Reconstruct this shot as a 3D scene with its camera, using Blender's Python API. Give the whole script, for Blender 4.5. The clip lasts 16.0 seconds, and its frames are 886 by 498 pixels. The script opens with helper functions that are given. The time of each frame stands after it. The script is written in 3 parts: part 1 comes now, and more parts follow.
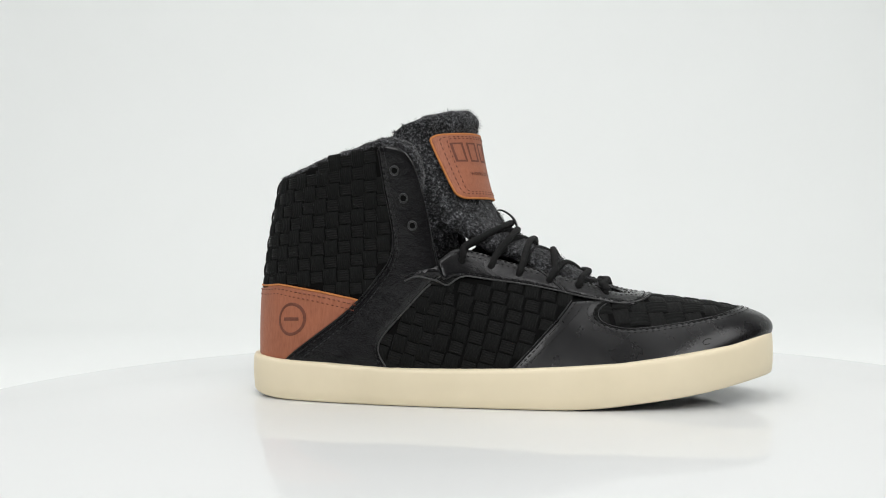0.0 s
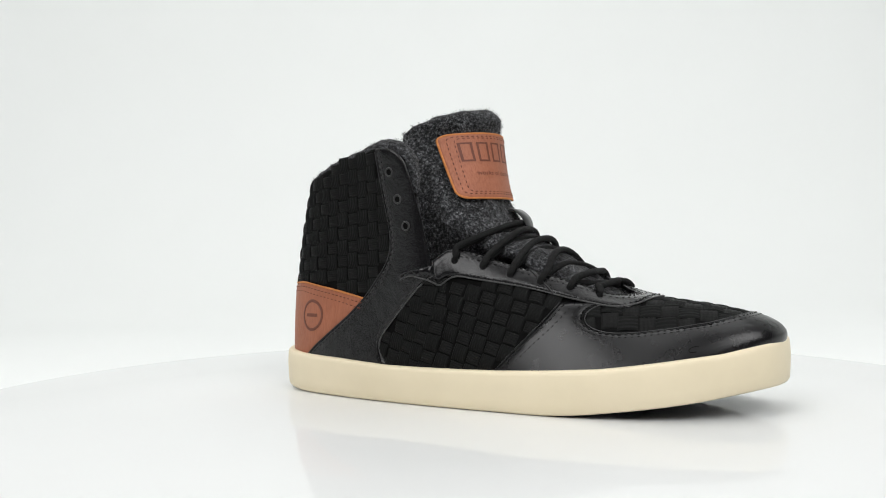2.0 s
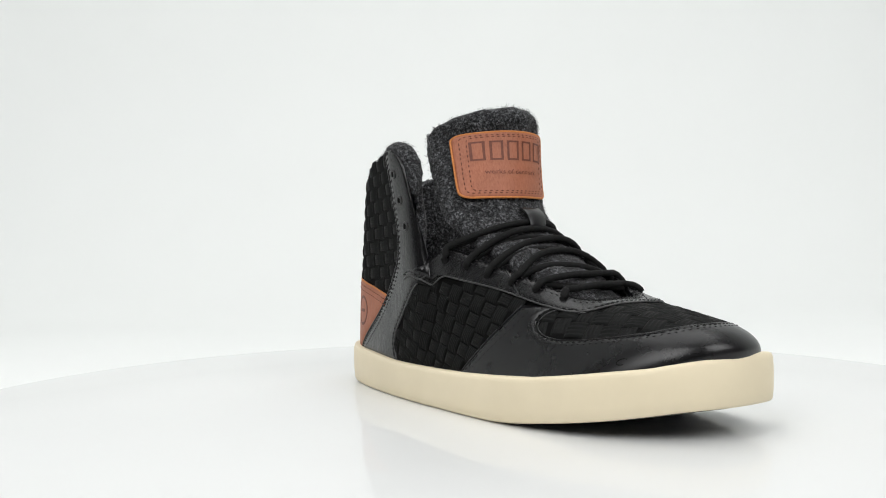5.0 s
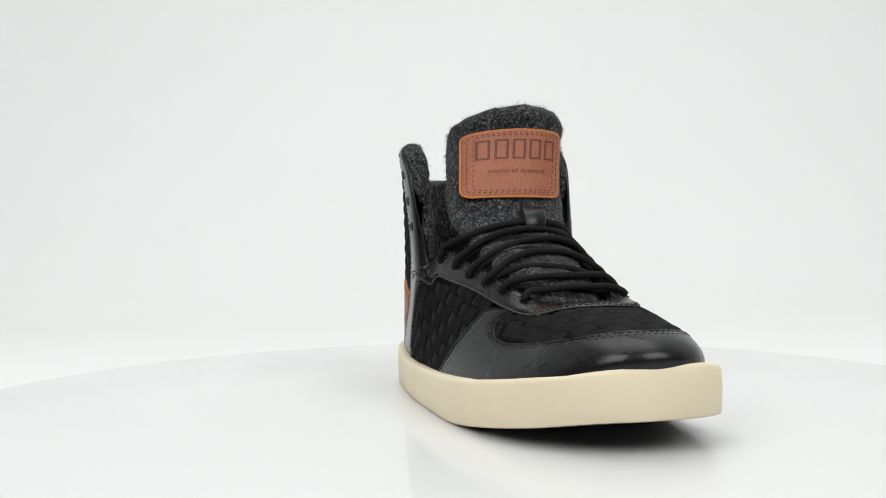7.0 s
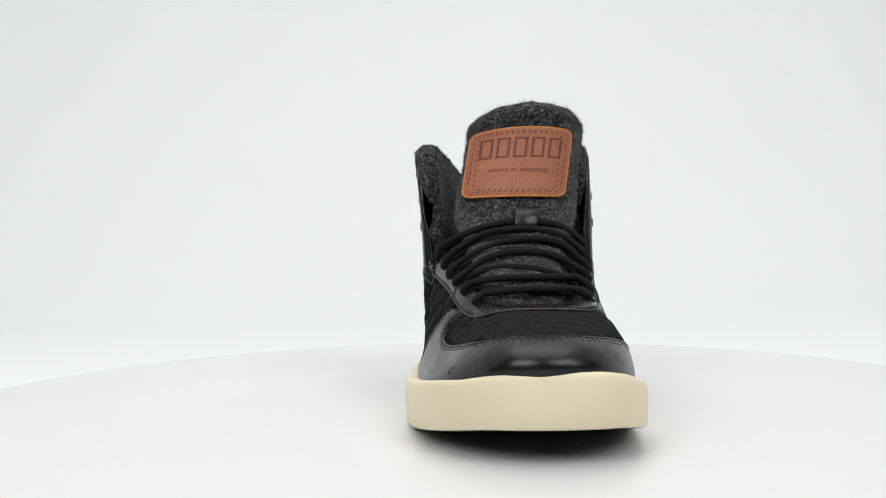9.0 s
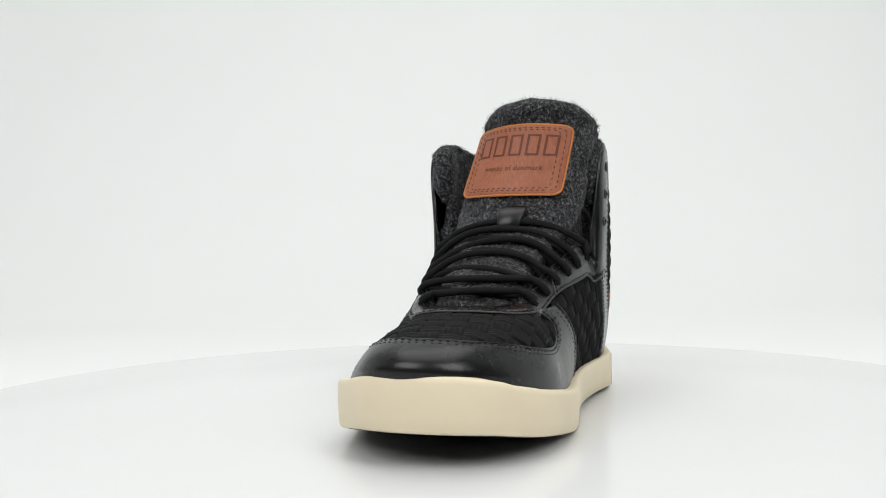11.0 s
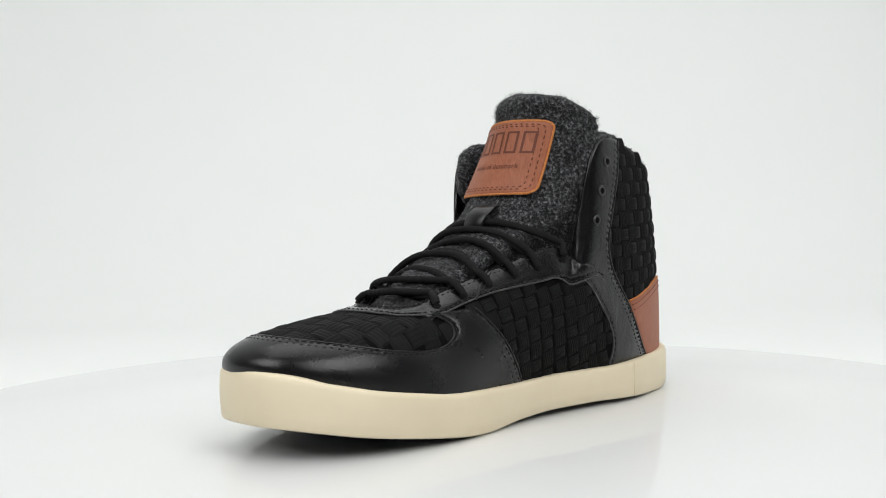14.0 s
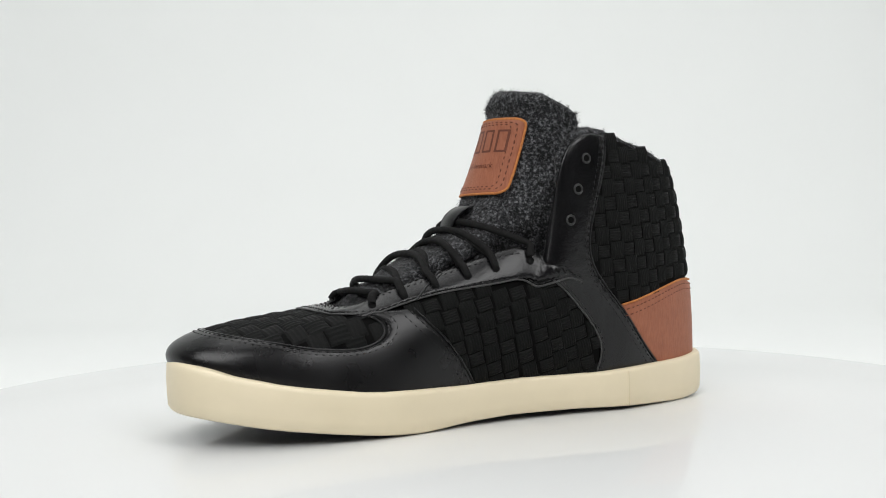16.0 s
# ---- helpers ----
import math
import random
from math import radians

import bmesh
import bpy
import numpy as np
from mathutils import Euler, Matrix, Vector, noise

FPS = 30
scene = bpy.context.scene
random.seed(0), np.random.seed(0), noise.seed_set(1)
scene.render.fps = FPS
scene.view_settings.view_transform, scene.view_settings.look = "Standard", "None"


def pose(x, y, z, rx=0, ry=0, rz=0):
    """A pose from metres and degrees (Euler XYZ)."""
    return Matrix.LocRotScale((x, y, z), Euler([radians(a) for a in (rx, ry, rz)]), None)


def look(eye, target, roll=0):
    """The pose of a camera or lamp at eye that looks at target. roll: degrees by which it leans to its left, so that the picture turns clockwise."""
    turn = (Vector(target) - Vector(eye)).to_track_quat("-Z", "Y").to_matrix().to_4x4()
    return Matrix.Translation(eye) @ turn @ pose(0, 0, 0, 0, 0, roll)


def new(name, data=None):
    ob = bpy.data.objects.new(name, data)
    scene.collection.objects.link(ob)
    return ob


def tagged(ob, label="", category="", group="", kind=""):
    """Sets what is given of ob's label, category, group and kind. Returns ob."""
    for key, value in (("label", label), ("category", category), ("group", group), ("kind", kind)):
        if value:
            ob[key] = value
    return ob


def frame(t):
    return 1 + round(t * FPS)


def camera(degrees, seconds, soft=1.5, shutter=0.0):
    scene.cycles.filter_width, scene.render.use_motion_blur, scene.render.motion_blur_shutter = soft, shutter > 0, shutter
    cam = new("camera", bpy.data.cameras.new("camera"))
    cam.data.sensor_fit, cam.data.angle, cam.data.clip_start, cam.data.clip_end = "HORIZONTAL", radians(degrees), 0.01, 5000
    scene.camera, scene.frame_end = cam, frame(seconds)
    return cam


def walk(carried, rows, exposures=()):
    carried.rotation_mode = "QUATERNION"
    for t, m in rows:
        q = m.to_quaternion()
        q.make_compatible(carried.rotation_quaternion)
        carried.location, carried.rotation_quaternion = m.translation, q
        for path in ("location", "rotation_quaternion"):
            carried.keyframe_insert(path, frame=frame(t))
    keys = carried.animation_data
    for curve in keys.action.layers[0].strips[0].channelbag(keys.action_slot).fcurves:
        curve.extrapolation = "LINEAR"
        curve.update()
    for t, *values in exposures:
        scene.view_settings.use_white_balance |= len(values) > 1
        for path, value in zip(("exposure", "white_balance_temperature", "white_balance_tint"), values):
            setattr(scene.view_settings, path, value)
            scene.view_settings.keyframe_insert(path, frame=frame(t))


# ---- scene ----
cam = camera(49.18, 16.0, soft=1.0)
STILL = pose(0, -0.555, 0.0919, 89.491, 1.071, 1.176)
walk(cam, [(0.0, STILL), (16.0, STILL)], [(0.0, 0.0), (1.5, 0.07), (3.5, 0.1), (4.2, 0.1), (6.5, 0.03), (9.0, 0.03), (12.0, 0.01), (16.0, 0.0)])

# ---- light: a white studio tent with soft boxes above and at both sides ----
world = bpy.data.worlds.new("world")
world.use_nodes = True
world.node_tree.nodes["Background"].inputs[0].default_value = (0.95, 1.0, 0.98, 1)
world.node_tree.nodes["Background"].inputs[1].default_value = 0.15
scene.world = world


def soft_box(name, eye, target, w, h, power, colour=(1, 1, 1)):
    lamp = bpy.data.lights.new(name, "AREA")
    lamp.shape, lamp.size, lamp.size_y, lamp.energy, lamp.color = "RECTANGLE", w, h, power, colour
    ob = new(name, lamp)
    ob.matrix_world = look(eye, target)
    return ob


soft_box("overhead_soft_box", (0, 0.15, 1.5), (0, 0.15, 0), 1.4, 1.4, 10.0)
soft_box("side_soft_box", (-1.1, -1.4, 1.5), (0, 0, 0.1), 1.3, 1.25, 24.3)
soft_box("side_soft_box", (1.1, -1.4, 1.5), (0, 0, 0.1), 1.3, 1.25, 24.3)


# ---- materials ----
def material(name):
    m = bpy.data.materials.new(name)
    m.use_nodes = True
    nt = m.node_tree
    return m, nt, nt.nodes["Principled BSDF"]


def node(nt, kind, **values):
    n = nt.nodes.new(kind)
    for key, value in values.items():
        n.inputs[key.replace("_", " ")].default_value = value
    return n


def coords(nt, scale=(1, 1, 1), rotation=(0, 0, 0)):
    tc = nt.nodes.new("ShaderNodeTexCoord")
    mp = node(nt, "ShaderNodeMapping", Scale=scale, Rotation=rotation)
    nt.links.new(tc.outputs["Object"], mp.inputs["Vector"])
    return mp.outputs["Vector"]


def noise_of(nt, vec, scale, detail=4.0, rough=0.55):
    n = node(nt, "ShaderNodeTexNoise", Scale=scale, Detail=detail, Roughness=rough)
    nt.links.new(vec, n.inputs["Vector"])
    return n.outputs["Fac"]


def ramp(nt, fac, stops):
    n = nt.nodes.new("ShaderNodeValToRGB")
    while len(n.color_ramp.elements) < len(stops):
        n.color_ramp.elements.new(0.5)
    for e, (p, c) in zip(n.color_ramp.elements, stops):
        e.position, e.color = p, (*c, 1) if len(c) == 3 else c
    nt.links.new(fac, n.inputs["Fac"])
    return n.outputs["Color"]


def grey(v):
    return (v, v, v)


def bump(nt, shader, height, strength, distance, after=None):
    b = node(nt, "ShaderNodeBump", Strength=strength, Distance=distance)
    nt.links.new(height, b.inputs["Height"])
    if after is not None:
        nt.links.new(after, b.inputs["Normal"])
    nt.links.new(b.outputs["Normal"], shader.inputs["Normal"])
    return b.outputs["Normal"]


def make_leather(name, crumple, gloss):
    m, nt, s = material(name)
    v = coords(nt)
    big, fine = noise_of(nt, v, 28, 3), noise_of(nt, v, 900, 3)
    nt.links.new(ramp(nt, big, [(0.3, (0.003, 0.003, 0.0034)), (0.75, (0.008, 0.0076, 0.0084))]), s.inputs["Base Color"])
    nt.links.new(ramp(nt, noise_of(nt, v, 60, 5), [(0.3, grey(gloss)), (0.8, grey(gloss + 0.12))]), s.inputs["Roughness"])
    s.inputs["Specular IOR Level"].default_value = 0.38
    vor = node(nt, "ShaderNodeTexVoronoi", Scale=1300.0)
    nt.links.new(v, vor.inputs["Vector"])
    crease = noise_of(nt, coords(nt, (1, 1, 0.7)), 110, 6, 0.7)
    nought = bump(nt, s, big, 0.08, 0.004)
    one = bump(nt, s, crease, crumple, 0.0016, nought)
    two = bump(nt, s, vor.outputs["Distance"], 0.05, 0.0006, one)
    bump(nt, s, fine, 0.06, 0.0004, two)
    return m


def make_tan():
    m, nt, s = material("tan_leather")
    v = coords(nt)
    streak = noise_of(nt, coords(nt, (1000, 1000, 200)), 1.0, 4, 0.6)
    blotch = noise_of(nt, v, 70, 4)
    col = ramp(nt, streak, [(0.25, (0.28, 0.085, 0.038)), (0.55, (0.36, 0.118, 0.056)), (0.85, (0.41, 0.143, 0.072))])
    mix = nt.nodes.new("ShaderNodeMix")
    mix.data_type, mix.blend_type = "RGBA", "MULTIPLY"
    mix.inputs[0].default_value = 0.5
    nt.links.new(col, mix.inputs[6])
    nt.links.new(ramp(nt, blotch, [(0.3, grey(0.72)), (0.7, grey(1.0))]), mix.inputs[7])
    nt.links.new(mix.outputs[2], s.inputs["Base Color"])
    s.inputs["Roughness"].default_value = 0.55
    one = bump(nt, s, streak, 0.35, 0.0006)
    bump(nt, s, noise_of(nt, v, 1500, 2), 0.15, 0.0004, one)
    return m


def make_plain(name, colours, rough, scale=200.0, bump_by=0.2, depth=0.0005, spec=0.5):
    m, nt, s = material(name)
    v = coords(nt)
    n = noise_of(nt, v, scale, 5)
    nt.links.new(ramp(nt, n, [(0.3, colours[0]), (0.7, colours[1])]), s.inputs["Base Color"])
    s.inputs["Roughness"].default_value = rough
    s.inputs["Specular IOR Level"].default_value = spec
    bump(nt, s, n, bump_by, depth)
    return m


def make_wool():
    m, nt, s = material("grey_wool")
    v = coords(nt)
    clump, fibre = noise_of(nt, v, 170, 5, 0.75), noise_of(nt, coords(nt), 620, 6, 0.8)
    a = ramp(nt, fibre, [(0.40, grey(0.008)), (0.50, (0.035, 0.036, 0.039)), (0.58, (0.16, 0.162, 0.17)), (0.70, (0.45, 0.45, 0.46))])
    b = ramp(nt, clump, [(0.36, grey(0.22)), (0.62, grey(1.0))])
    mix = nt.nodes.new("ShaderNodeMix")
    mix.data_type, mix.blend_type = "RGBA", "MULTIPLY"
    mix.inputs[0].default_value = 1.0
    nt.links.new(a, mix.inputs[6]), nt.links.new(b, mix.inputs[7])
    nt.links.new(mix.outputs[2], s.inputs["Base Color"])
    s.inputs["Roughness"].default_value = 0.95
    s.inputs["Specular IOR Level"].default_value = 0.1
    s.inputs["Sheen Weight"].default_value = 0.15
    one = bump(nt, s, clump, 0.5, 0.002)
    bump(nt, s, fibre, 0.8, 0.001, one)
    return m


def make_white(name, tone, rough, coat=0.0):
    m, nt, s = material(name)
    v = coords(nt)
    n = noise_of(nt, v, 3.0, 3)
    nt.links.new(ramp(nt, n, [(0.3, tuple(c * 0.985 for c in tone)), (0.7, tone)]), s.inputs["Base Color"])
    s.inputs["Roughness"].default_value = rough
    s.inputs["Coat Weight"].default_value = coat
    s.inputs["Coat Roughness"].default_value = 0.03
    return m


LEATHER, TAN, WOOL = make_leather("smooth_black_leather", 0.03, 0.24), make_tan(), make_wool()
CREASED = make_leather("creased_black_leather", 0.3, 0.17)
WEAVE = make_plain("black_woven_band", [(0.0026, 0.0029, 0.0027), (0.0066, 0.0071, 0.0068)], 0.72, 1600.0, 0.3, 0.0003, 0.14)
SATIN = make_plain("black_ribbed_band", [(0.0024, 0.0026, 0.0025), (0.0068, 0.0071, 0.0068)], 0.66, 1600.0, 0.3, 0.0003, 0.15)
UNDER = make_plain("black_backing_cloth", [grey(0.002), grey(0.004)], 0.9, 900.0, 0.2, 0.0003, 0.1)
LACE = make_plain("black_lace_cotton", [grey(0.004), grey(0.012)], 0.85, 1800.0, 0.6, 0.0005, 0.2)
THREAD = make_plain("black_thread", [grey(0.004), grey(0.010)], 0.7, 2500.0, 0.2, 0.0002, 0.4)
EDGING = make_plain("grey_cut_edge", [grey(0.02), grey(0.05)], 0.5, 900.0, 0.2, 0.0002)
BROWN_THREAD = make_plain("brown_thread", [(0.10, 0.024, 0.01), (0.16, 0.042, 0.018)], 0.7, 2500.0, 0.2, 0.0002)
RAW_EDGE = make_plain("orange_raw_edge", [(0.42, 0.14, 0.035), (0.58, 0.22, 0.06)], 0.8, 900.0, 0.3, 0.0003)
STAMP = make_plain("burnt_stamp", [(0.11, 0.028, 0.013), (0.16, 0.042, 0.02)], 0.6, 700.0, 0.3, 0.0003)
RUBBER = make_plain("cream_rubber", [(0.76, 0.665, 0.475), (0.82, 0.72, 0.525)], 0.5, 26.0, 0.05, 0.0006, 0.4)
TREAD = make_plain("dark_rubber", [(0.012, 0.010, 0.009), (0.03, 0.025, 0.022)], 0.6, 120.0, 0.2, 0.0006)
METAL = make_plain("black_metal", [grey(0.012), grey(0.03)], 0.35, 300.0, 0.1, 0.0002)
ACRYLIC = make_white("white_acrylic", (0.75, 0.76, 0.755), 0.5, 0.4)
# for the unseen slabs added round the camera, which keep reflections dark
DARK = make_plain("dark_unseen_surround", [grey(0.03), grey(0.05)], 0.9, 4.0, 0.05, 0.001)
PAPER = make_white("white_paper", (0.80, 0.815, 0.805), 0.9)


# ---- mesh helpers ----
def mesh_of(name, verts, faces, mat, smooth=True):
    me = bpy.data.meshes.new(name)
    me.from_pydata([tuple(map(float, p)) for p in verts], [], [tuple(map(int, f)) for f in faces])
    me.materials.append(mat)
    if smooth:
        me.polygons.foreach_set("use_smooth", [True] * len(me.polygons))
    me.update()
    return me


def part(name, me, parent, label="", kind=""):
    ob = new(name, me)
    ob.parent = parent
    return tagged(ob, label, kind=kind)


def catmull(points, at, closed=True):
    """Points of a smooth curve through points, at positions counted in points."""
    p, at = np.asarray(points, float), np.asarray(at, float)
    n = len(p)
    i = np.floor(at).astype(int)
    f = (at - i)[..., None]
    pick = (lambda k: p[k % n]) if closed else (lambda k: p[np.clip(k, 0, n - 1)])
    a, b, c, d = pick(i - 1), pick(i), pick(i + 1), pick(i + 2)
    return 0.5 * (2 * b + (c - a) * f + (2 * a - 5 * b + 4 * c - d) * f ** 2 + (3 * b - a - 3 * c + d) * f ** 3)


def even(points, n, closed=True):
    """n points evenly spaced along a smooth curve."""
    m = len(points)
    t = np.linspace(0, m if closed else m - 1, 60 * m)
    q = catmull(points, t, closed)
    s = np.concatenate([[0], np.cumsum(np.linalg.norm(np.diff(q, axis=0), axis=1))])
    want = np.linspace(0, s[-1], n, endpoint=not closed)
    return np.stack([np.interp(want, s, q[:, k]) for k in range(q.shape[1])], 1)


def grid_faces(rows, cols, wrap=False):
    f = []
    for r in range(rows - 1):
        for c in range(cols if wrap else cols - 1):
            d = (c + 1) % cols
            f.append((r * cols + c, r * cols + d, (r + 1) * cols + d, (r + 1) * cols + c))
    return f


def tube(points, radius, sides=8, flat=1.0, ups=None):
    """A rounded tube along points; flat squeezes it along its up direction."""
    p = np.asarray(points, float)
    t = np.gradient(p, axis=0)
    t /= np.linalg.norm(t, axis=1)[:, None]
    up = np.tile([0, 0, 1.0], (len(p), 1)) if ups is None else np.asarray(ups, float)
    side = np.cross(t, up)
    side /= np.linalg.norm(side, axis=1)[:, None] + 1e-9
    up = np.cross(side, t)
    rad = np.broadcast_to(np.asarray(radius, float), (len(p),))
    a = np.linspace(0, 2 * np.pi, sides, endpoint=False)
    v = p[:, None] + rad[:, None, None] * (np.cos(a)[None, :, None] * side[:, None] + flat * np.sin(a)[None, :, None] * up[:, None])
    v = v.reshape(-1, 3)
    f = grid_faces(len(p), sides, True)
    f += [tuple(range(sides))[::-1], tuple(range((len(p) - 1) * sides, len(p) * sides))]
    return v, f


def joined(pieces):
    verts, faces, k = [], [], 0
    for v, f in pieces:
        verts.extend(np.asarray(v).tolist())
        faces.extend(tuple(i + k for i in g) for g in f)
        k += len(v)
    return verts, faces


# ---- the shoe's form: x to the toe, y across, z up, on the table's axis ----
SOLE_PLAN = [(-.138, .025), (-.131, .004), (-.115, -.0085), (-.09, -.0165), (-.06, -.0225), (-.02, -.0275), (.03, -.0305),
             (.07, -.031), (.10, -.0275), (.121, -.0225), (.141, -.0122), (.1570, .0003), (.1674, .0134), (.1712, .030),
             (.1695, .0505), (.161, .0637), (.1485, .071), (.130, .0778), (.105, .081), (.08, .081), (.055, .077), (.03, .0725),
             (0, .071), (-.03, .072), (-.06, .0735), (-.085, .068), (-.113, .059), (-.131, .046)]
# sole rim, its mid height, top edge: (x, y), (x, y, z), (x, y, z) round the upper, heel to toe on the outer side and back
OUTER = [(-.135, .026, -.13, .026, .075, -.119, .027, .131), (-.126, .004, -.121, .006, .075, -.109, .005, .1305),
         (-.105, -.0085, -.1, -.0065, .078, -.088, -.01, .1352), (-.075, -.0165, -.066, -.0135, .08, -.058, -.019, .1422),
         (-.05, -.0205, -.042, -.0185, .083, -.036, -.026, .1458), (-.033, -.0235, -.027, -.021, .077, -.022, -.0255, .1365),
         (-.017, -.0245, -.014, -.0215, .062, -.0155, -.0205, .102), (-.002, -.0255, -.0031, -.0182, .0532, -.0132, -.016, .0818),
         (.013, -.026, .0109, -.0177, .0548, .0002, -.0101, .0876), (.043, -.027, .0427, -.0143, .0517, .0307, -.0025, .0778),
         (.08, -.0265, .0777, -.0101, .0457, .0646, .004, .0681), (.11, -.022, .1058, -.0053, .0428, .0782, .0107, .0616)]
TOE = [(0.137, -0.01, 0.1335, 0.0035, 0.0468, 0.0838, 0.017, 0.0592),
       (0.158, 0.007, 0.1525, 0.015, 0.0484, 0.085, 0.0232, 0.0592),
       (0.167, 0.029, 0.158, 0.03, 0.0488, 0.0854, 0.03, 0.0592),
       (0.159, 0.051, 0.1525, 0.0465, 0.0483, 0.085, 0.037, 0.0592),
       (0.138, 0.066, 0.1355, 0.06, 0.047, 0.0838, 0.044, 0.0592)]
INNER = [(.11, .075, .1073, .0687, .0471, .0782, .0512, .0612), (.08, .0755, .0782, .0689, .0483, .0651, .0542, .0681),
         (.043, .0705, .043, .0707, .0543, .0315, .0588, .0788), (.013, .068, .011, .0722, .057, .0008, .0646, .0886),
         (-.002, .0675, -.003, .073, .0551, -.0125, .0687, .0842), (-.017, .068, -.014, .0745, .062, -.0155, .071, .102),
         (-.033, .069, -.027, .075, .077, -.022, .0745, .136), (-.05, .07, -.042, .0745, .083, -.036, .075, .1465),
         (-.075, .0675, -.066, .072, .08, -.058, .071, .143), (-.102, .06, -.098, .061, .078, -.088, .0625, .135),
         (-.125, .047, -.121, .046, .075, -.109, .0475, .1305)]
RING = np.array(OUTER + TOE + INNER)
N_RING = len(RING)
TOE_U = 14.0


def sole_top(x, y):
    """Height of the sole's upper rim; it dips on the inner side of the ball."""
    rim = np.interp(x, [-.138, -.11, -.08, -.04, 0, .03, .06, .09, .12, .133, .149, .164, .172],
                    [.0255, .0235, .0228, .0210, .0212, .0218, .0232, .025, .0287, .0306, .0329, .0368, .0385])
    dip = np.interp(x, [0, .04, .08, .13, .155], [0, .0018, .0028, .0018, 0])
    return rim - dip * np.clip((y - .045) / .025, 0, 1)


def sole_bottom(x, y):
    """Height of the sole's lower edge; the arch on the inner side is lifted a little."""
    low = sum(np.interp(x + d, [-.138, -.13, -.12, -.105, .062, .08, .104, .121, .133, .149, .157, .165, .172],
                     [.0042, .0022, .0008, 0, 0, .0012, .0042, .0066, .0083, .0112, .0130, .0143, .0152]) for d in (-.008, -.004, 0, .004, .008)) / 5
    arch = np.interp(x, [-.10, -.07, -.03, .01, .035, .06], [0, .0013, .0027, .0030, .0018, 0])
    return low + arch * np.clip((y - .04) / .022, 0, 1)


def keep_within(p, gap):
    """Moves rim points inward until they lie at least gap inside the sole's outline."""
    plan = even(SOLE_PLAN, 400)
    t = np.roll(plan, -1, 0) - np.roll(plan, 1, 0)
    inward = np.column_stack([-t[:, 1], t[:, 0]]) / np.linalg.norm(t, axis=1)[:, None]
    res = []
    for q in p:
        i = int(np.argmin(((plan - q) ** 2).sum(1)))
        d = (q - plan[i]) @ inward[i]
        res.append(q + inward[i] * max(0, gap - d))
    return np.array(res)


RIM_XY = keep_within(RING[:, :2], .0058)
RIM = np.column_stack([RIM_XY, sole_top(RIM_XY[:, 0], RIM_XY[:, 1]) - .004])
EDGE = RING[:, 5:8]
KNEE = (RING[:, 2:5] - .2375 * (RIM + EDGE)) / .525


def upper(u, v, out=0.0):
    """The upper's surface: u counts the ring's stations, v goes from the sole (0) to the top edge (1); out lies outward of it."""
    u, v = np.broadcast_arrays(np.asarray(u, float), np.asarray(v, float))

    def at(u, v):
        b, k, t = catmull(RIM, u), catmull(KNEE, u), catmull(EDGE, u)
        p, q, v = b + .7 * (k - b), t + .7 * (k - t), v[..., None]
        return b * (1 - v) ** 3 + 3 * p * v * (1 - v) ** 2 + 3 * q * v ** 2 * (1 - v) + t * v ** 3
    here = at(u, v)
    if np.any(out):
        vv = np.clip(v, .01, .99)
        n = np.cross(at(u + .02, vv) - at(u - .02, vv), at(u, vv + .01) - at(u, vv - .01))
        n /= np.linalg.norm(n, axis=-1)[..., None] + 1e-12
        here = here + n * np.broadcast_to(np.asarray(out, float), u.shape)[..., None]
    return here


_u, _v = np.meshgrid(np.arange(0, N_RING, .04), np.linspace(0, 1, 161), indexing="ij")
_p = upper(_u, _v)


def find(points, plane, side):
    """Ring positions (u, v) of points given in a side view ('xz') or from above ('xy'), on the outer or the inner side or the top."""
    a, b = (0, 2) if plane == "xz" else (0, 1)
    ok = {"outer": (_u <= TOE_U) | (_u > 27.7), "inner": (_u >= TOE_U) | (_u < 0.3), "top": _v > .25}[side]
    q, uu, vv = _p[ok][:, [a, b]], _u[ok], _v[ok]
    res = []
    for x, y in points:
        i = np.argmin((q[:, 0] - x) ** 2 + (q[:, 1] - y) ** 2)
        res.append((uu[i], vv[i]))
    return np.array(res)


def on_view(side, points, plane="xz", n=0):
    """A smooth line on the upper, as (u, v), through points of a side view or a view from above."""
    q = find(even(points, n or 6 * len(points), False), plane, side)
    pad = np.concatenate([2 * q[:1] - q[3:0:-1], q, 2 * q[-1:] - q[-2:-5:-1]])
    return np.column_stack([np.convolve(pad[:, k], np.ones(7) / 7, "valid") for k in (0, 1)])


def along(u0, u1, v):
    """A line on the upper at one height."""
    n = max(3, int(abs(u1 - u0) * 10))
    return np.column_stack([np.linspace(u0, u1, n), np.full(n, float(v))])


def outline(*segments, wrap=False):
    pts = np.concatenate([np.asarray(s, float) for s in segments])
    if wrap:
        pts[:, 0] = np.where(pts[:, 0] > TOE_U, pts[:, 0] - N_RING, pts[:, 0])
    keep = [pts[0]]
    for p in pts[1:]:
        if np.linalg.norm((p - keep[-1]) * FLAT) > .0009:
            keep.append(p)
    if np.linalg.norm((keep[0] - keep[-1]) * FLAT) < .0009:
        keep.pop()
    return np.array(keep)


FLAT = np.array([.022, .085])      # metres of a station and of the whole height, for laying panels flat


def inside(pts, poly):
    x, y = pts[:, 0], pts[:, 1]
    res = np.zeros(len(pts), bool)
    for (x0, y0), (x1, y1) in zip(poly, np.roll(poly, -1, 0)):
        cross = (y0 > y) != (y1 > y)
        res ^= cross & (x < (x1 - x0) * (y - y0) / (y1 - y0 + 1e-15) + x0)
    return res


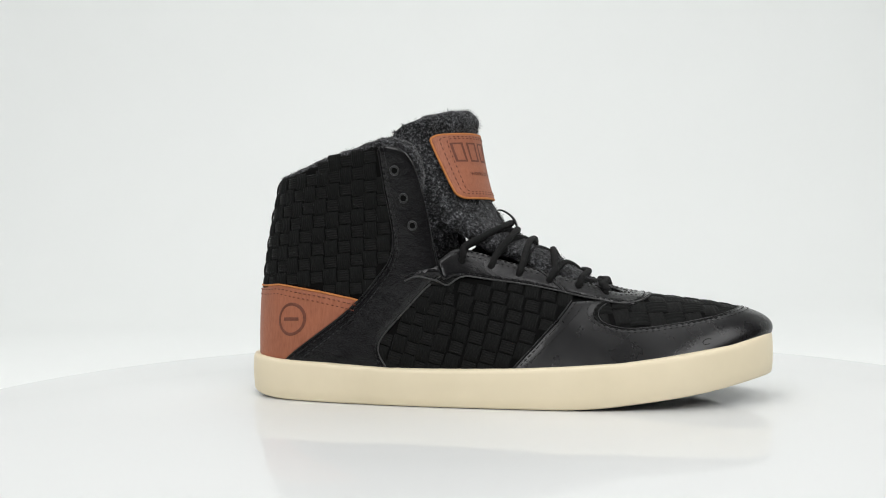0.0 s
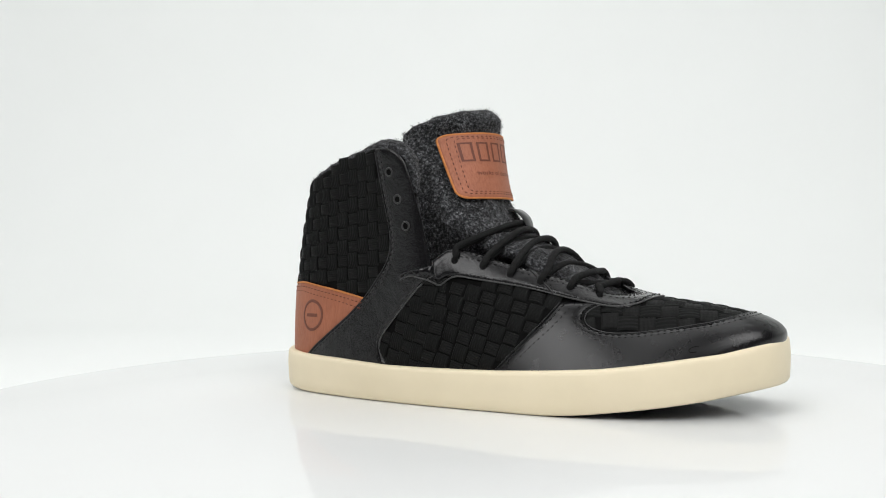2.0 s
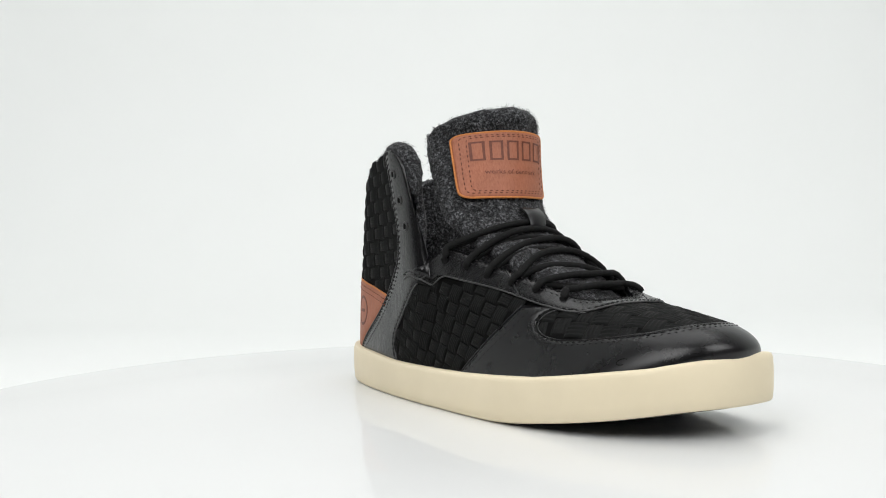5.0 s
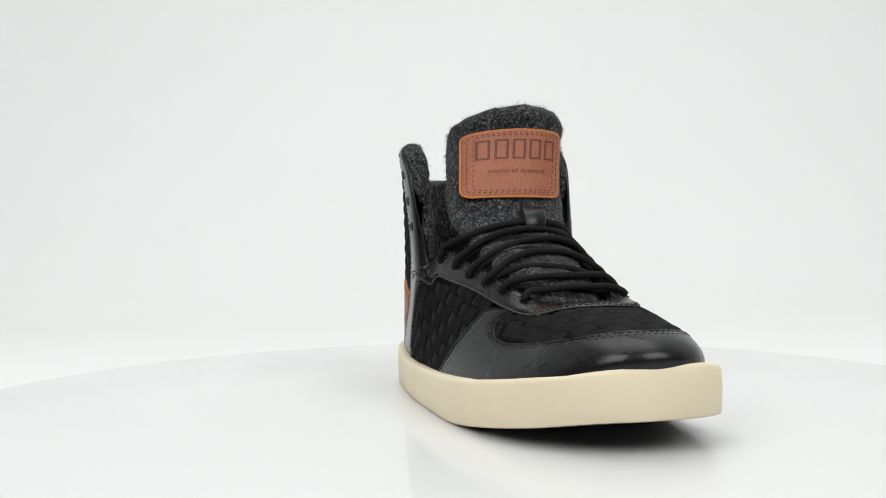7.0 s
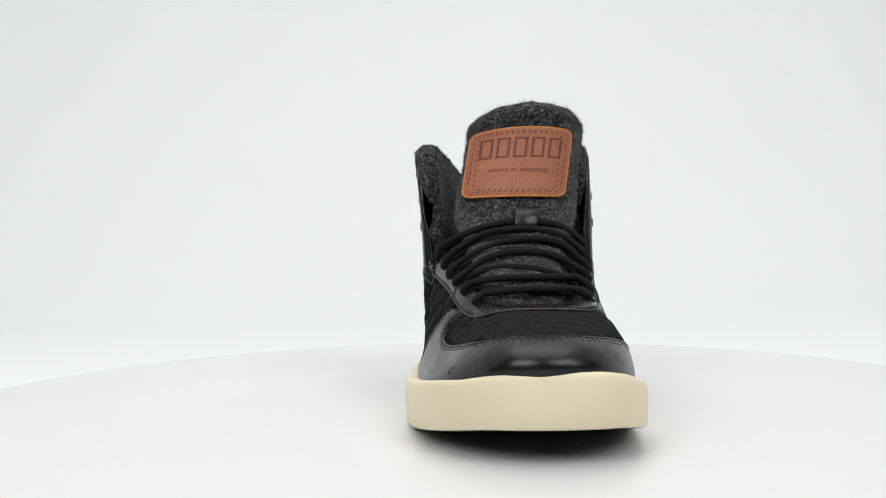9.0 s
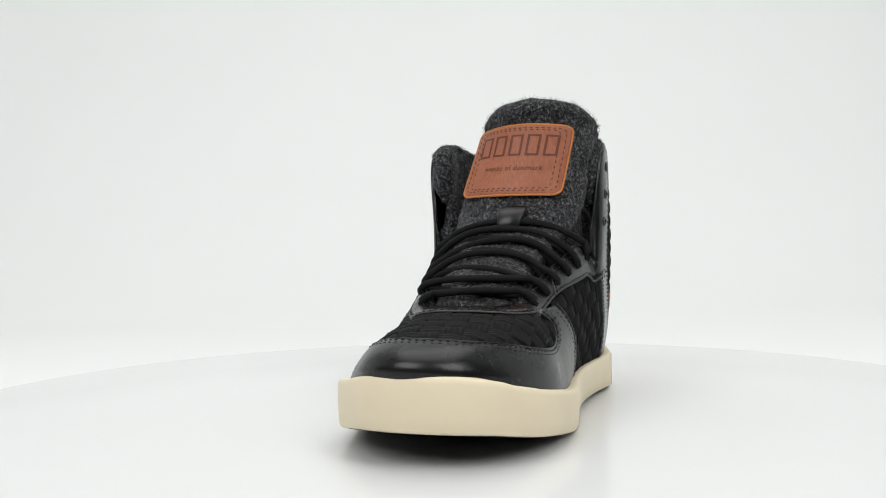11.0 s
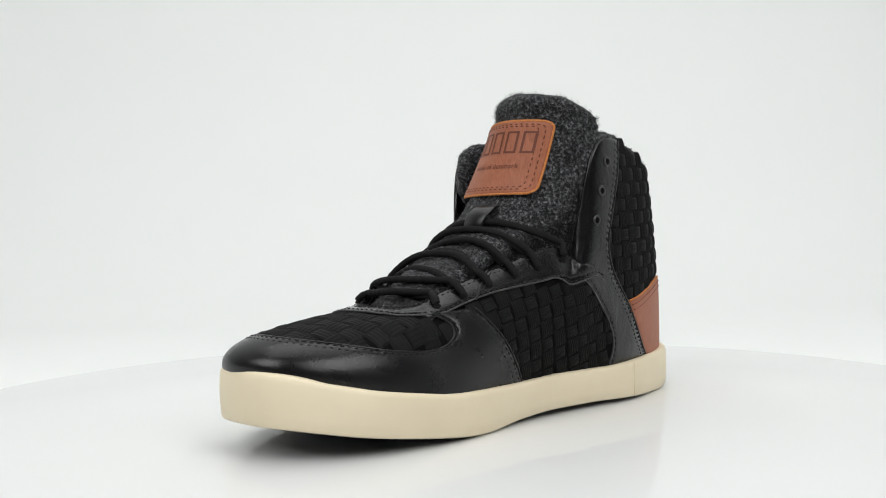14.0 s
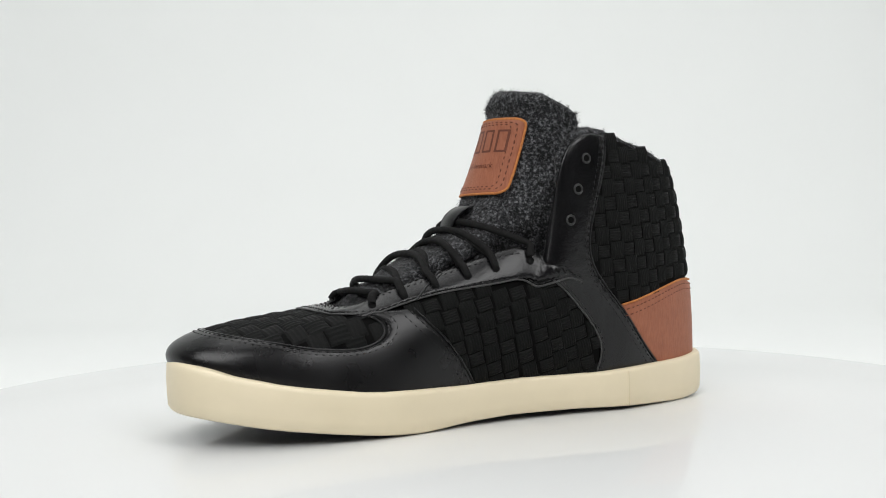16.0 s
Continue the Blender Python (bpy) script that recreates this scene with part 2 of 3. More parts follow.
def edge_gap(pts, poly):
    best = np.full(len(pts), 1.0)
    for a, b in zip(poly, np.roll(poly, -1, 0)):
        d = b - a
        t = np.clip(((pts - a) @ d) / (d @ d + 1e-15), 0, 1)
        best = np.minimum(best, np.linalg.norm(pts - a - t[:, None] * d, axis=1))
    return best


def flat_fill(poly, step):
    """Triangles that fill a flat outline, the outline's points first."""
    from mathutils.geometry import delaunay_2d_cdt
    lo, hi = poly.min(0), poly.max(0)
    gx, gy = np.meshgrid(np.arange(lo[0], hi[0], step), np.arange(lo[1], hi[1], step * .87))
    gx = gx + (np.arange(gx.shape[0]) % 2)[:, None] * step / 2
    pts = np.column_stack([gx.ravel(), gy.ravel()])
    pts = pts[inside(pts, poly)]
    pts = pts[edge_gap(pts, poly) > .0016]
    t = np.roll(poly, -1, 0) - np.roll(poly, 1, 0)
    n = np.column_stack([-t[:, 1], t[:, 0]])
    n /= np.linalg.norm(n, axis=1)[:, None] + 1e-12
    if not inside(poly + n * 1e-4, poly).mean() > .5:
        n = -n
    ring = poly + n * .0009
    ring = ring[inside(ring, poly)]
    ring = ring[edge_gap(ring, poly) > .0007]
    k = len(poly)
    allp = [Vector(p) for p in np.concatenate([poly, ring, pts])]
    vs, _, fs, *_ = delaunay_2d_cdt(allp, [(i, (i + 1) % k) for i in range(k)], [], 1, 1e-7)
    return np.array([tuple(v) for v in vs]), [tuple(f) for f in fs], k


def panel(name, poly_uv, mat, thick, parent, label="", base=0.0, step=.0028, surface=None, flat=None):
    """A sheet of that thickness lying on the upper (or another surface) within an outline, its edges rounded."""
    surface, flat = surface or upper, FLAT if flat is None else flat
    poly = poly_uv * flat
    pts, faces, k = flat_fill(poly, step)
    gap = np.minimum(edge_gap(pts, poly) / .0016, 1)
    uv = pts / flat
    top = surface(uv[:, 0], uv[:, 1], base + thick * (.5 + .5 * np.sqrt(gap)))
    low = surface(poly_uv[:, 0], poly_uv[:, 1], base - .0004)
    turned = [(b - a)[0] * (c - a)[1] - (b - a)[1] * (c - a)[0] for a, b, c in (pts[list(f[:3])] for f in faces[:1])]
    if turned[0] < 0:
        faces = [f[::-1] for f in faces]
    n = len(top)
    # the outline's points may have been renumbered: find them again
    idx = [int(np.argmin(((pts - p) ** 2).sum(1))) for p in poly]
    area = np.sum(poly[:, 0] * np.roll(poly[:, 1], -1) - poly[:, 1] * np.roll(poly[:, 0], -1))
    for i in range(k):
        j = (i + 1) % k
        quad = (idx[j], idx[i], n + i, n + j)
        faces.append(quad if area > 0 else quad[::-1])
    return part(name, mesh_of(name, np.concatenate([top, low]), faces, mat), parent, label)


def stitches(name, line, parent, mat, surface=None, out=.0016, length=.0022, gap=.0011, radius=.00032, label=""):
    """A row of short thread stitches along a line on a surface."""
    surface = surface or upper
    fine = np.column_stack([np.interp(np.linspace(0, 1, 400), np.linspace(0, 1, len(line)), line[:, k]) for k in (0, 1)])
    p = surface(fine[:, 0], fine[:, 1], out)
    s = np.concatenate([[0], np.cumsum(np.linalg.norm(np.diff(p, axis=0), axis=1))])
    pieces, at = [], .0004
    while at + length < s[-1]:
        q = np.stack([np.interp([at, at + length * .5, at + length], s, p[:, k]) for k in range(3)], 1)
        f = np.stack([np.interp([at, at + length * .5, at + length], s, fine[:, k]) for k in (0, 1)], 1)
        up = surface(f[:, 0], f[:, 1], out + .001) - surface(f[:, 0], f[:, 1], out)
        q[[0, 2]] -= up[[0, 2]] * .5
        pieces.append(tube(q, radius, 5, ups=up))
        at += length + gap
    v, f = joined(pieces)
    return part(name, mesh_of(name, v, f, mat), parent, label, kind="stuff")


def shifted(line, gap_m, closed=False):
    """A line moved sideways by that many metres on the flat panel (left of its way is positive)."""
    q = np.asarray(line) * FLAT
    t = np.gradient(q, axis=0)
    n = np.column_stack([-t[:, 1], t[:, 0]])
    n /= np.linalg.norm(n, axis=1)[:, None] + 1e-12
    return (q + n * gap_m) / FLAT


# ---- the place: turntable and paper sweep ----
def build_sweep():
    prof = [(-.62, -.06), (-.62, -.024), (-.617, -.02), (-.3, -.02), (0, -.02), (.75, -.02)]
    for a in np.linspace(0, 90, 14)[1:]:
        prof.append((.75 + .6 * math.sin(radians(a)), -.02 + .6 * (1 - math.cos(radians(a)))))
    prof += [(1.35, 1.2), (1.35, 2.0)]
    xs = np.linspace(-1.95, 1.95, 25)
    v = [(x, y, z) for y, z in prof for x in xs]
    return tagged(new("backdrop", mesh_of("backdrop", v, grid_faces(len(prof), len(xs)), PAPER)),
                  "seamless white paper sweep of a photo studio", "backdrop", kind="structure")


def slab(name, corners, shift, mat, label, category):
    v = list(corners) + [tuple(np.add(p, shift)) for p in corners]
    f = [(0, 1, 2, 3), (7, 6, 5, 4), (0, 4, 5, 1), (1, 5, 6, 2), (2, 6, 7, 3), (3, 7, 4, 0)]
    tagged(new(name, mesh_of(name, v, f, mat, False)), label, category, kind="structure")


def build_walls():
    # the dark slabs are added out of view so that the leather reflects black
    tent, dark = "plain white studio tent wall", "unseen dark wall beyond the tent, added to darken reflections"
    for name, x, s in (("wall_left", -1.5, -.02), ("wall_right", 1.5, .02)):
        slab(name, [(x, -.1, -.02), (x, 1.35, -.02), (x, 1.35, 2.0), (x, -.1, 2.0)], (s, 0, 0), PAPER, tent, "wall")
        slab(name + "_front", [(x * 1.3, -2.2, -.02), (x * 1.3, -.1, -.02), (x * 1.3, -.1, 2.0), (x * 1.3, -2.2, 2.0)], (s, 0, 0), DARK, dark, "wall")
        slab(name + "_return", [(x, -.1, -.02), (x * 1.3, -.1, -.02), (x * 1.3, -.1, 2.0), (x, -.1, 2.0)], (0, .02, 0), DARK, dark, "wall")
    slab("wall_back", [(-1.95, -2.2, -.02), (1.95, -2.2, -.02), (1.95, -2.2, 2.0), (-1.95, -2.2, 2.0)], (0, -.02, 0), DARK, dark, "wall")
    # unseen slab, added to keep bright floor out of the strap's reflection
    slab("floor", [(-1.95, -2.2, -.06), (1.95, -2.2, -.06), (1.95, -.6, -.06), (-1.95, -.6, -.06)], (0, 0, -.02), DARK, "unseen dark slab before the table, added to darken reflections", "floor")
    slab("ceiling", [(-1.5, -.1, 2.0), (1.5, -.1, 2.0), (1.5, 1.35, 2.0), (-1.5, 1.35, 2.0)], (0, 0, .02), PAPER, "plain white studio tent ceiling", "ceiling")
    slab("ceiling_front", [(-1.95, -2.2, 2.0), (1.95, -2.2, 2.0), (1.95, -.1, 2.0), (-1.95, -.1, 2.0)], (0, 0, .02), DARK, "unseen dark ceiling, added to darken reflections", "ceiling")


def build_turntable():
    root = tagged(new("turntable"), "round glossy white acrylic turntable under the shoe", "turntable")
    a = np.linspace(0, 2 * np.pi, 160, endpoint=False)
    rows = [(0.0005, 0), (.15, 0), (.313, 0), (.3142, -.0004), (.315, -.0015), (.315, -.0105), (.314, -.012), (.25, -.012)]
    v = [(r * math.cos(t), r * math.sin(t), z) for r, z in rows for t in a]
    f = [g[::-1] for g in grid_faces(len(rows), len(a), True)] + [tuple(range(len(a)))]
    part("disc", mesh_of("disc", v, [g if len(g) > 4 else g[::-1] for g in f], ACRYLIC), root)
    rows = [(.12, -.012), (.12, -.0196)]
    v = [(r * math.cos(t), r * math.sin(t), z) for r, z in rows for t in a]
    part("base", mesh_of("base", v, grid_faces(2, len(a), True), PAPER), root)
    return root


# ---- the shoe ----
def build_sole(shoe):
    n = 240
    plan = even(SOLE_PLAN, n)
    t = np.roll(plan, -1, 0) - np.roll(plan, 1, 0)
    nrm = np.column_stack([t[:, 1], -t[:, 0]])
    nrm /= np.linalg.norm(nrm, axis=1)[:, None]
    top, low = sole_top(plan[:, 0], plan[:, 1]), sole_bottom(plan[:, 0], plan[:, 1])
    rows = []
    for f, o in ((0, -.006), (0, -.0020), (.022, -.0011), (.07, -.0004), (.3, 0), (.6, .0002), (.88, -.0001), (.955, -.0005), (.988, -.0012), (1.0, -.0022), (1.0, -.009), (.8, -.010)):
        z = low + (top - low) * f + (.0004 if f == 0 else 0)
        rows.append(np.column_stack([plan + nrm * o, z]))
    v = np.concatenate(rows)
    part("sidewall", mesh_of("sidewall", v, grid_faces(len(rows), n, True), RUBBER), shoe, "cream rubber sole wall")
    # outsole with a tread of small blocks
    inner = plan - nrm * .0035
    mid = np.array([.02, .025])
    rows = [np.column_stack([mid + (inner - mid) * k, sole_bottom(*(mid + (inner - mid) * k).T)]) for k in (1, .8, .5, .2, .02)]
    rows.insert(0, np.column_stack([inner, sole_bottom(*inner.T) + .004]))
    v = np.concatenate(rows)
    v[:, 2] += .0002
    out = part("outsole", mesh_of("outsole", v, [g[::-1] for g in grid_faces(len(rows), n, True)], TREAD), shoe, "dark rubber outsole with a block tread")
    # the joint of the sole's wall on the inner side
    i = int(np.argmin(np.hypot(plan[:, 0] + .062, plan[:, 1] - .0735)))
    q = [(*(plan[i] + nrm[i] * (.0002 if 0 < f < 1 else -.001)), low[i] + (top[i] - low[i]) * f) for f in np.linspace(.03, .97, 9)]
    part("joint", mesh_of("joint", *tube(q, .00028, 5, ups=[(1, 0, 0)] * 9), RUBBER), shoe)
    return out


STRAP_OUT = [(-.1105, .020), (-.092, .0338), (-.074, .046), (-.058, .0585), (-.045, .073), (-.036, .083), (-.0345, .094), (-.039, .119), (-.042, .145)]
STRAP_IN = [(-.091, .018), (-.072, .037), (-.057, .056), (-.040, .074), (-.0345, .086), (-.036, .096), (-.040, .110), (-.045, .127), (-.048, .147)]
QUARTER_OUT = [(-.038, .017), (-.0455, .027), (-.0465, .034), (-.042, .040), (-.026, .056), (-.010, .0725)]
QUARTER_IN = [(-.042, .017), (-.046, .032), (-.043, .041), (-.035, .051), (-.025, .061), (-.013, .0715)]
CAP_OUT = [(.028, .017), (.037, .028), (.047, .038), (.056, .048), (.062, .057)]
CAP_IN = [(.026, .016), (.035, .030), (.043, .041), (.052, .050), (.060, .059)]
VAMP = [(.086, .057), (.078, .0550), (.0742, .0510), (.077, .0455), (.089, .0415), (.105, .0420), (.119, .0436)]
VAMP_FRONT = [(.1285, .0000), (.1385, .0045), (.1485, .015), (.1535, .031), (.149, .047), (.138, .058), (.124, .0665)]
STAY_OUT = [(-.032, .068), (-.023, .0695), (-.012, .072), (.014, .0695), (.037, .066), (.059, .061), (.075, .0565), (.087, .0545)]
STAY_IN = [(-.034, .068), (-.022, .069), (-.009, .072), (.011, .070), (.043, .066), (.061, .062), (.075, .0575), (.087, .0545)]
BRIDGE = [(.0955, .004), (.101, .014), (.104, .030), (.101, .046), (.0955, .057)]
TAN_TOP_OUT = [(-.057, .0585), (-.075, .062), (-.095, .0655), (-.115, .068)]
TAN_TOP_IN = [(-.057, .056), (-.075, .060), (-.099, .066), (-.115, .068)]


def build_upper(shoe):
    uu, vv = np.meshgrid(np.arange(0, N_RING, .125), np.linspace(0, 1, 41), indexing="ij")
    p = upper(uu, vv, -.0006).transpose(1, 0, 2).reshape(-1, 3)
    part("backing", mesh_of("backing", p, grid_faces(41, uu.shape[0], True), UNDER), shoe)
    so, si = on_view("outer", STRAP_OUT, n=50), on_view("inner", STRAP_IN, n=50)
    qo, qi = on_view("outer", QUARTER_OUT, n=40), on_view("inner", QUARTER_IN, n=40)
    co, ci = on_view("outer", CAP_OUT, n=30), on_view("inner", CAP_IN, n=30)
    vo, vi = on_view("outer", VAMP, n=50), on_view("inner", VAMP, n=50)
    vf = on_view("top", VAMP_FRONT, "xy", n=50)
    eo, ei = on_view("outer", STAY_OUT, n=60), on_view("inner", STAY_IN, n=60)
    br = on_view("top", BRIDGE, "xy", n=40)
    to, ti = on_view("outer", TAN_TOP_OUT, n=30), on_view("inner", TAN_TOP_IN, n=30)
    lines = dict(so=so, si=si, qo=qo, qi=qi, co=co, ci=ci, vo=vo, vi=vi, vf=vf, eo=eo, ei=ei, br=br, to=to, ti=ti)
    # heel piece
    heel_low = along(so[0, 0], si[0, 0] - N_RING, 0)
    tan = outline(heel_low[::-1], so[so[:, 1] < to[0, 1]], to, ti[::-1], si[si[:, 1] < ti[0, 1]][::-1], wrap=True)
    heel = panel("heel_patch", tan, TAN, .0018, shoe, "tan leather heel patch with a stamped ring")
    # straps up to the eyelets
    strap_o = outline(along(so[0, 0], qo[0, 0], 0), qo, [(6.8, .88)], along(6.8, so[-1, 0], .995), so[::-1])
    strap_i = outline(along(qi[0, 0], si[0, 0], 0), si, along(si[-1, 0], 21.2, .995), [(21.2, .88)], qi[::-1])
    straps = [panel("strap", s, CREASED, .0016, shoe, "black leather strap up to the eyelets") for s in (strap_o, strap_i)]
    # toe cap, a horseshoe round the woven vamp
    cap = outline(along(co[0, 0], ci[0, 0], 0), ci, vi, vf[::-1], vo[::-1], co[::-1])
    toe = panel("toe_cap", cap, LEATHER, .0016, shoe, "smooth black leather toe cap")
    stay = outline(eo, br, ei[::-1], along(20.85, 7.15, .985))
    eyestay = panel("eyestay", stay, CREASED, .0020, shoe, "black leather lace stay with eyelets")
    # woven cloth below
    collar = outline(so[so[:, 1] > to[0, 1]], along(so[-1, 0], si[-1, 0] - N_RING, .995), si[si[:, 1] > ti[0, 1]][::-1], ti, to[::-1], wrap=True)
    quarter_o = outline(along(qo[0, 0], co[0, 0], 0), co, eo[(eo[:, 0] > qo[-1, 0]) & (eo[:, 0] < co[-1, 0])][::-1], qo[::-1])
    quarter_i = outline(along(ci[0, 0], qi[0, 0], 0), qi, ei[(ei[:, 0] < qi[-1, 0]) & (ei[:, 0] > ci[-1, 0])], ci[::-1])
    vamp = outline(vo, vf, vi[::-1], br[::-1])
    cloth = {}
    for key, poly in (("collar", collar), ("outer", quarter_o), ("inner", quarter_i), ("vamp", vamp)):
        cloth[key] = (panel("woven_panel", poly, UNDER, .0003, shoe, "black basket-woven band cloth"), poly)
    outlines = dict(tan=tan, strap_o=strap_o, strap_i=strap_i, cap=cap, stay=stay)
    return lines, cloth, heel, straps, toe, eyestay, outlines


TONGUE = np.array([(.0885, .0555, .020, .002, 0, .029), (.078, .0630, .024, .006, 0, .029), (.054, .0795, .028, .010, 0, .0290),
                   (.032, .0915, .033, .014, 0, .0295), (.019, .1020, .0385, .0185, 0, .0305), (.0100, .117, .0400, .0215, .01, .0320),
                   (.0048, .135, .0398, .0255, .06, .0350), (.0010, .153, .0395, .0290, .125, .0380), (.0013, .1620, .0390, .0290, .135, .0388)])


def tongue(a, w, out=0.0):
    """The tongue's front: a from edge to edge (-1 to 1), w from the laces' end (0) to the top (1)."""
    a, w = np.broadcast_arrays(np.asarray(a, float), np.asarray(w, float))

    def at(a, w):
        q = catmull(TONGUE, np.clip(w, 0, 1) * (len(TONGUE) - 1), False)
        d = a * q[..., 2]
        x = q[..., 0] - q[..., 3] * a ** 2 - .006 * np.abs(a) ** 6 + q[..., 4] * d
        z = q[..., 1] + (.0015 - .0045 * a ** 2 - .0032 * np.abs(a) ** 6) * np.clip((w - .58) * 2.8, 0, 1)
        return np.stack([x, q[..., 5] + d, z], -1)
    here = at(a, w)
    if np.any(out):
        ww = np.clip(w, .01, .99)
        n = np.cross(at(a + .02, ww) - at(a - .02, ww), at(a, ww + .01) - at(a, ww - .01))
        n /= np.linalg.norm(n, axis=-1)[..., None] + 1e-12
        here = here + n * np.broadcast_to(np.asarray(out, float), a.shape)[..., None]
    return here


def rough(p, size, amount):
    q = np.array(p, float)
    for i, r in enumerate(q):
        q[i] = r + np.array(noise.noise_vector(Vector(r) * size)) * amount
    return q


def build_tongue(shoe):
    na, nw, thick = 41, 70, .011
    a = np.linspace(-1, 1, na)
    side = np.sqrt(np.clip(1 - np.abs(a) ** 5, 0, 1))
    rows = []
    for w in np.linspace(0, 1, nw):
        rows.append(tongue(a, w, -(1 - side) * thick * .5))
    tip = tongue(a, 1.0)
    back = tongue(a, 1.0, -thick)
    mid, half = (tip + back) / 2, (tip - back) / 2
    for t in np.linspace(0, 180, 12)[1:-1]:
        c, s = math.cos(radians(t)), math.sin(radians(t))
        rows.append(mid + half * side[:, None] * c + np.array([0, 0, 1]) * (side * .0065)[:, None] * s)
    for w in np.linspace(1, 0, nw):
        rows.append(tongue(a, w, -thick + (1 - side) * thick * .5))
    v = np.concatenate(rows)
    v = rough(rough(v, 90, .0012), 420, .0007)
    me = mesh_of("tongue", v, [f for f in grid_faces(len(rows), na)], WOOL)
    return part("tongue", me, shoe, "dark grey felted wool tongue")


def build_lining(shoe):
    # the inside, and a soft roll along the collar
    us = np.arange(20.5 - N_RING, 7.6, .125)
    deep = .003 + .0085 * np.clip(np.minimum(us - us[0], us[-1] - us) / 1.2 - 1.0, 0, 1)
    rows = [upper(us, v, -deep - .002 * (1 - v)) for v in np.linspace(1, .25, 24)]
    v = rough(np.concatenate(rows), 150, .001)
    part("lining", mesh_of("lining", v, [f[::-1] for f in grid_faces(24, len(us))], WOOL), shoe, "dark grey felted wool lining")
    us = np.arange(22.3 - N_RING, 5.7, .05)
    ring = upper(us, 1.0, -.0058)
    up = upper(us, 1.0) - upper(us, .97)
    up /= np.linalg.norm(up, axis=1)[:, None]
    out = upper(us, .99, .001) - upper(us, .99, 0)
    v, f = tube(ring + up * .0002, .0032 * np.clip(np.minimum(us - us[0], us[-1] - us) / .5 + .4, 0, 1), 16, 1.75, ups=out)
    return part("collar_rim", mesh_of("collar_rim", rough(rough(v, 160, .001), 500, .0006), f, WOOL), shoe, "felted wool rim of the collar")


def build_shoe():
    shoe = tagged(new("high_top_sneaker"), "black woven leather high-top sneaker, cream sole, tan patches", "sneaker")
    build_sole(shoe)
    parts = build_upper(shoe)
    wool = {"tongue": build_tongue(shoe), "rim": build_lining(shoe)}
    return shoe, parts, wool


build_sweep()
build_walls()
turntable = build_turntable()
shoe, (lines, cloth, heel, straps, toe, eyestay, outlines), wool = build_shoe()


# ---- seams and stitching ----
def inset(line, poly, gap):
    """The line moved by gap metres to the inside of a panel's outline."""
    a, b = shifted(line, gap), shifted(line, -gap)
    if poly[:, 0].min() < 0:
        near = lambda q: np.column_stack([np.where(q[:, 0] > TOE_U, q[:, 0] - N_RING, q[:, 0]), q[:, 1]])
    else:
        near = lambda q: q
    return a if inside(near(a) * FLAT, poly * FLAT).mean() > inside(near(b) * FLAT, poly * FLAT).mean() else b


def smooth_line(line, n=120, width=4):
    """Evens out the small steps of a line on the upper."""
    t = np.linspace(0, 1, len(line))
    q = np.column_stack([np.interp(np.linspace(0, 1, n), t, line[:, k]) for k in (0, 1)])
    pad = np.concatenate([np.repeat(q[:1], width, 0), q, np.repeat(q[-1:], width, 0)])
    return np.column_stack([np.convolve(pad[:, k], np.ones(2 * width + 1) / (2 * width + 1), "valid") for k in (0, 1)])


def cord(name, line, parent, mat, out=.0014, radius=.00055, label=""):
    q = smooth_line(np.asarray(line))
    p = upper(q[:, 0], q[:, 1], out)
    return part(name, mesh_of(name, *tube(p, radius, 6, ups=upper(q[:, 0], q[:, 1], out + .001) - p), mat), parent, label)


def build_seams():
    so, si, qo, qi = lines["so"], lines["si"], lines["qo"], lines["qi"]
    vl = np.concatenate([lines["vo"], lines["vf"], lines["vi"][::-1]])
    el = np.concatenate([lines["eo"], lines["br"], lines["ei"][::-1]])
    for line, poly, parent, out, gaps in ((so, outlines["strap_o"], straps[0], .0017, (.0016, .0042)), (si, outlines["strap_i"], straps[1], .0017, (.0016, .0042)),
                                          (qo, outlines["strap_o"], straps[0], .0017, (.0018,)), (qi, outlines["strap_i"], straps[1], .0017, (.0018,)),
                                          (lines["co"], outlines["cap"], toe, .0017, (.0016, .004)), (lines["ci"], outlines["cap"], toe, .0017, (.0016, .004)),
                                          (vl, outlines["cap"], toe, .0017, (.0017, .0042)), (el, outlines["stay"], eyestay, .0021, (.0016,))):
        q = smooth_line(line)
        cord("piping", line, parent, EDGING if len(gaps) == 1 else LEATHER, out - .0006, .00055)
        for g in gaps:
            stitches("stitching", inset(q, poly, g), parent, THREAD, out=out)
    # double rows beside the laces, rows across the bridge, and the split of the lace stay
    for u0, u1 in ((7.9, 12.2), (20.1, 15.8)):
        for v in (.965, .915):
            stitches("stitching", along(u0, u1, v), eyestay, THREAD, out=.0021)
    for v in (.974, .960, .946):
        stitches("stitching", along(12.0, 16.0, v), eyestay, THREAD, out=.0021)
    for s, side in (((.0575, .061), "outer"), ((.0575, .062), "inner")):
        q = find([s], "xz", side)[0]
        line = np.column_stack([np.linspace(q[0], q[0] - .25 * (1 if side == "outer" else -1), 20), np.linspace(q[1], .98, 20)])
        cord("piping", line, eyestay, LEATHER, .0019, .0006)
        stitches("stitching", np.column_stack([line[:, 0] + .09, line[:, 1]]), eyestay, THREAD, out=.0021)
    # heel patch: raw upper edge and a double row below it
    top = np.concatenate([lines["to"], np.column_stack([lines["ti"][::-1, 0] - N_RING, lines["ti"][::-1, 1]])])
    cord("raw_edge", top, heel, RAW_EDGE, .0014, .0006, "raw orange cut edge of the leather")
    for g in (.0020, .0042):
        stitches("stitching", inset(smooth_line(top), outlines["tan"], g), heel, BROWN_THREAD, out=.0019)


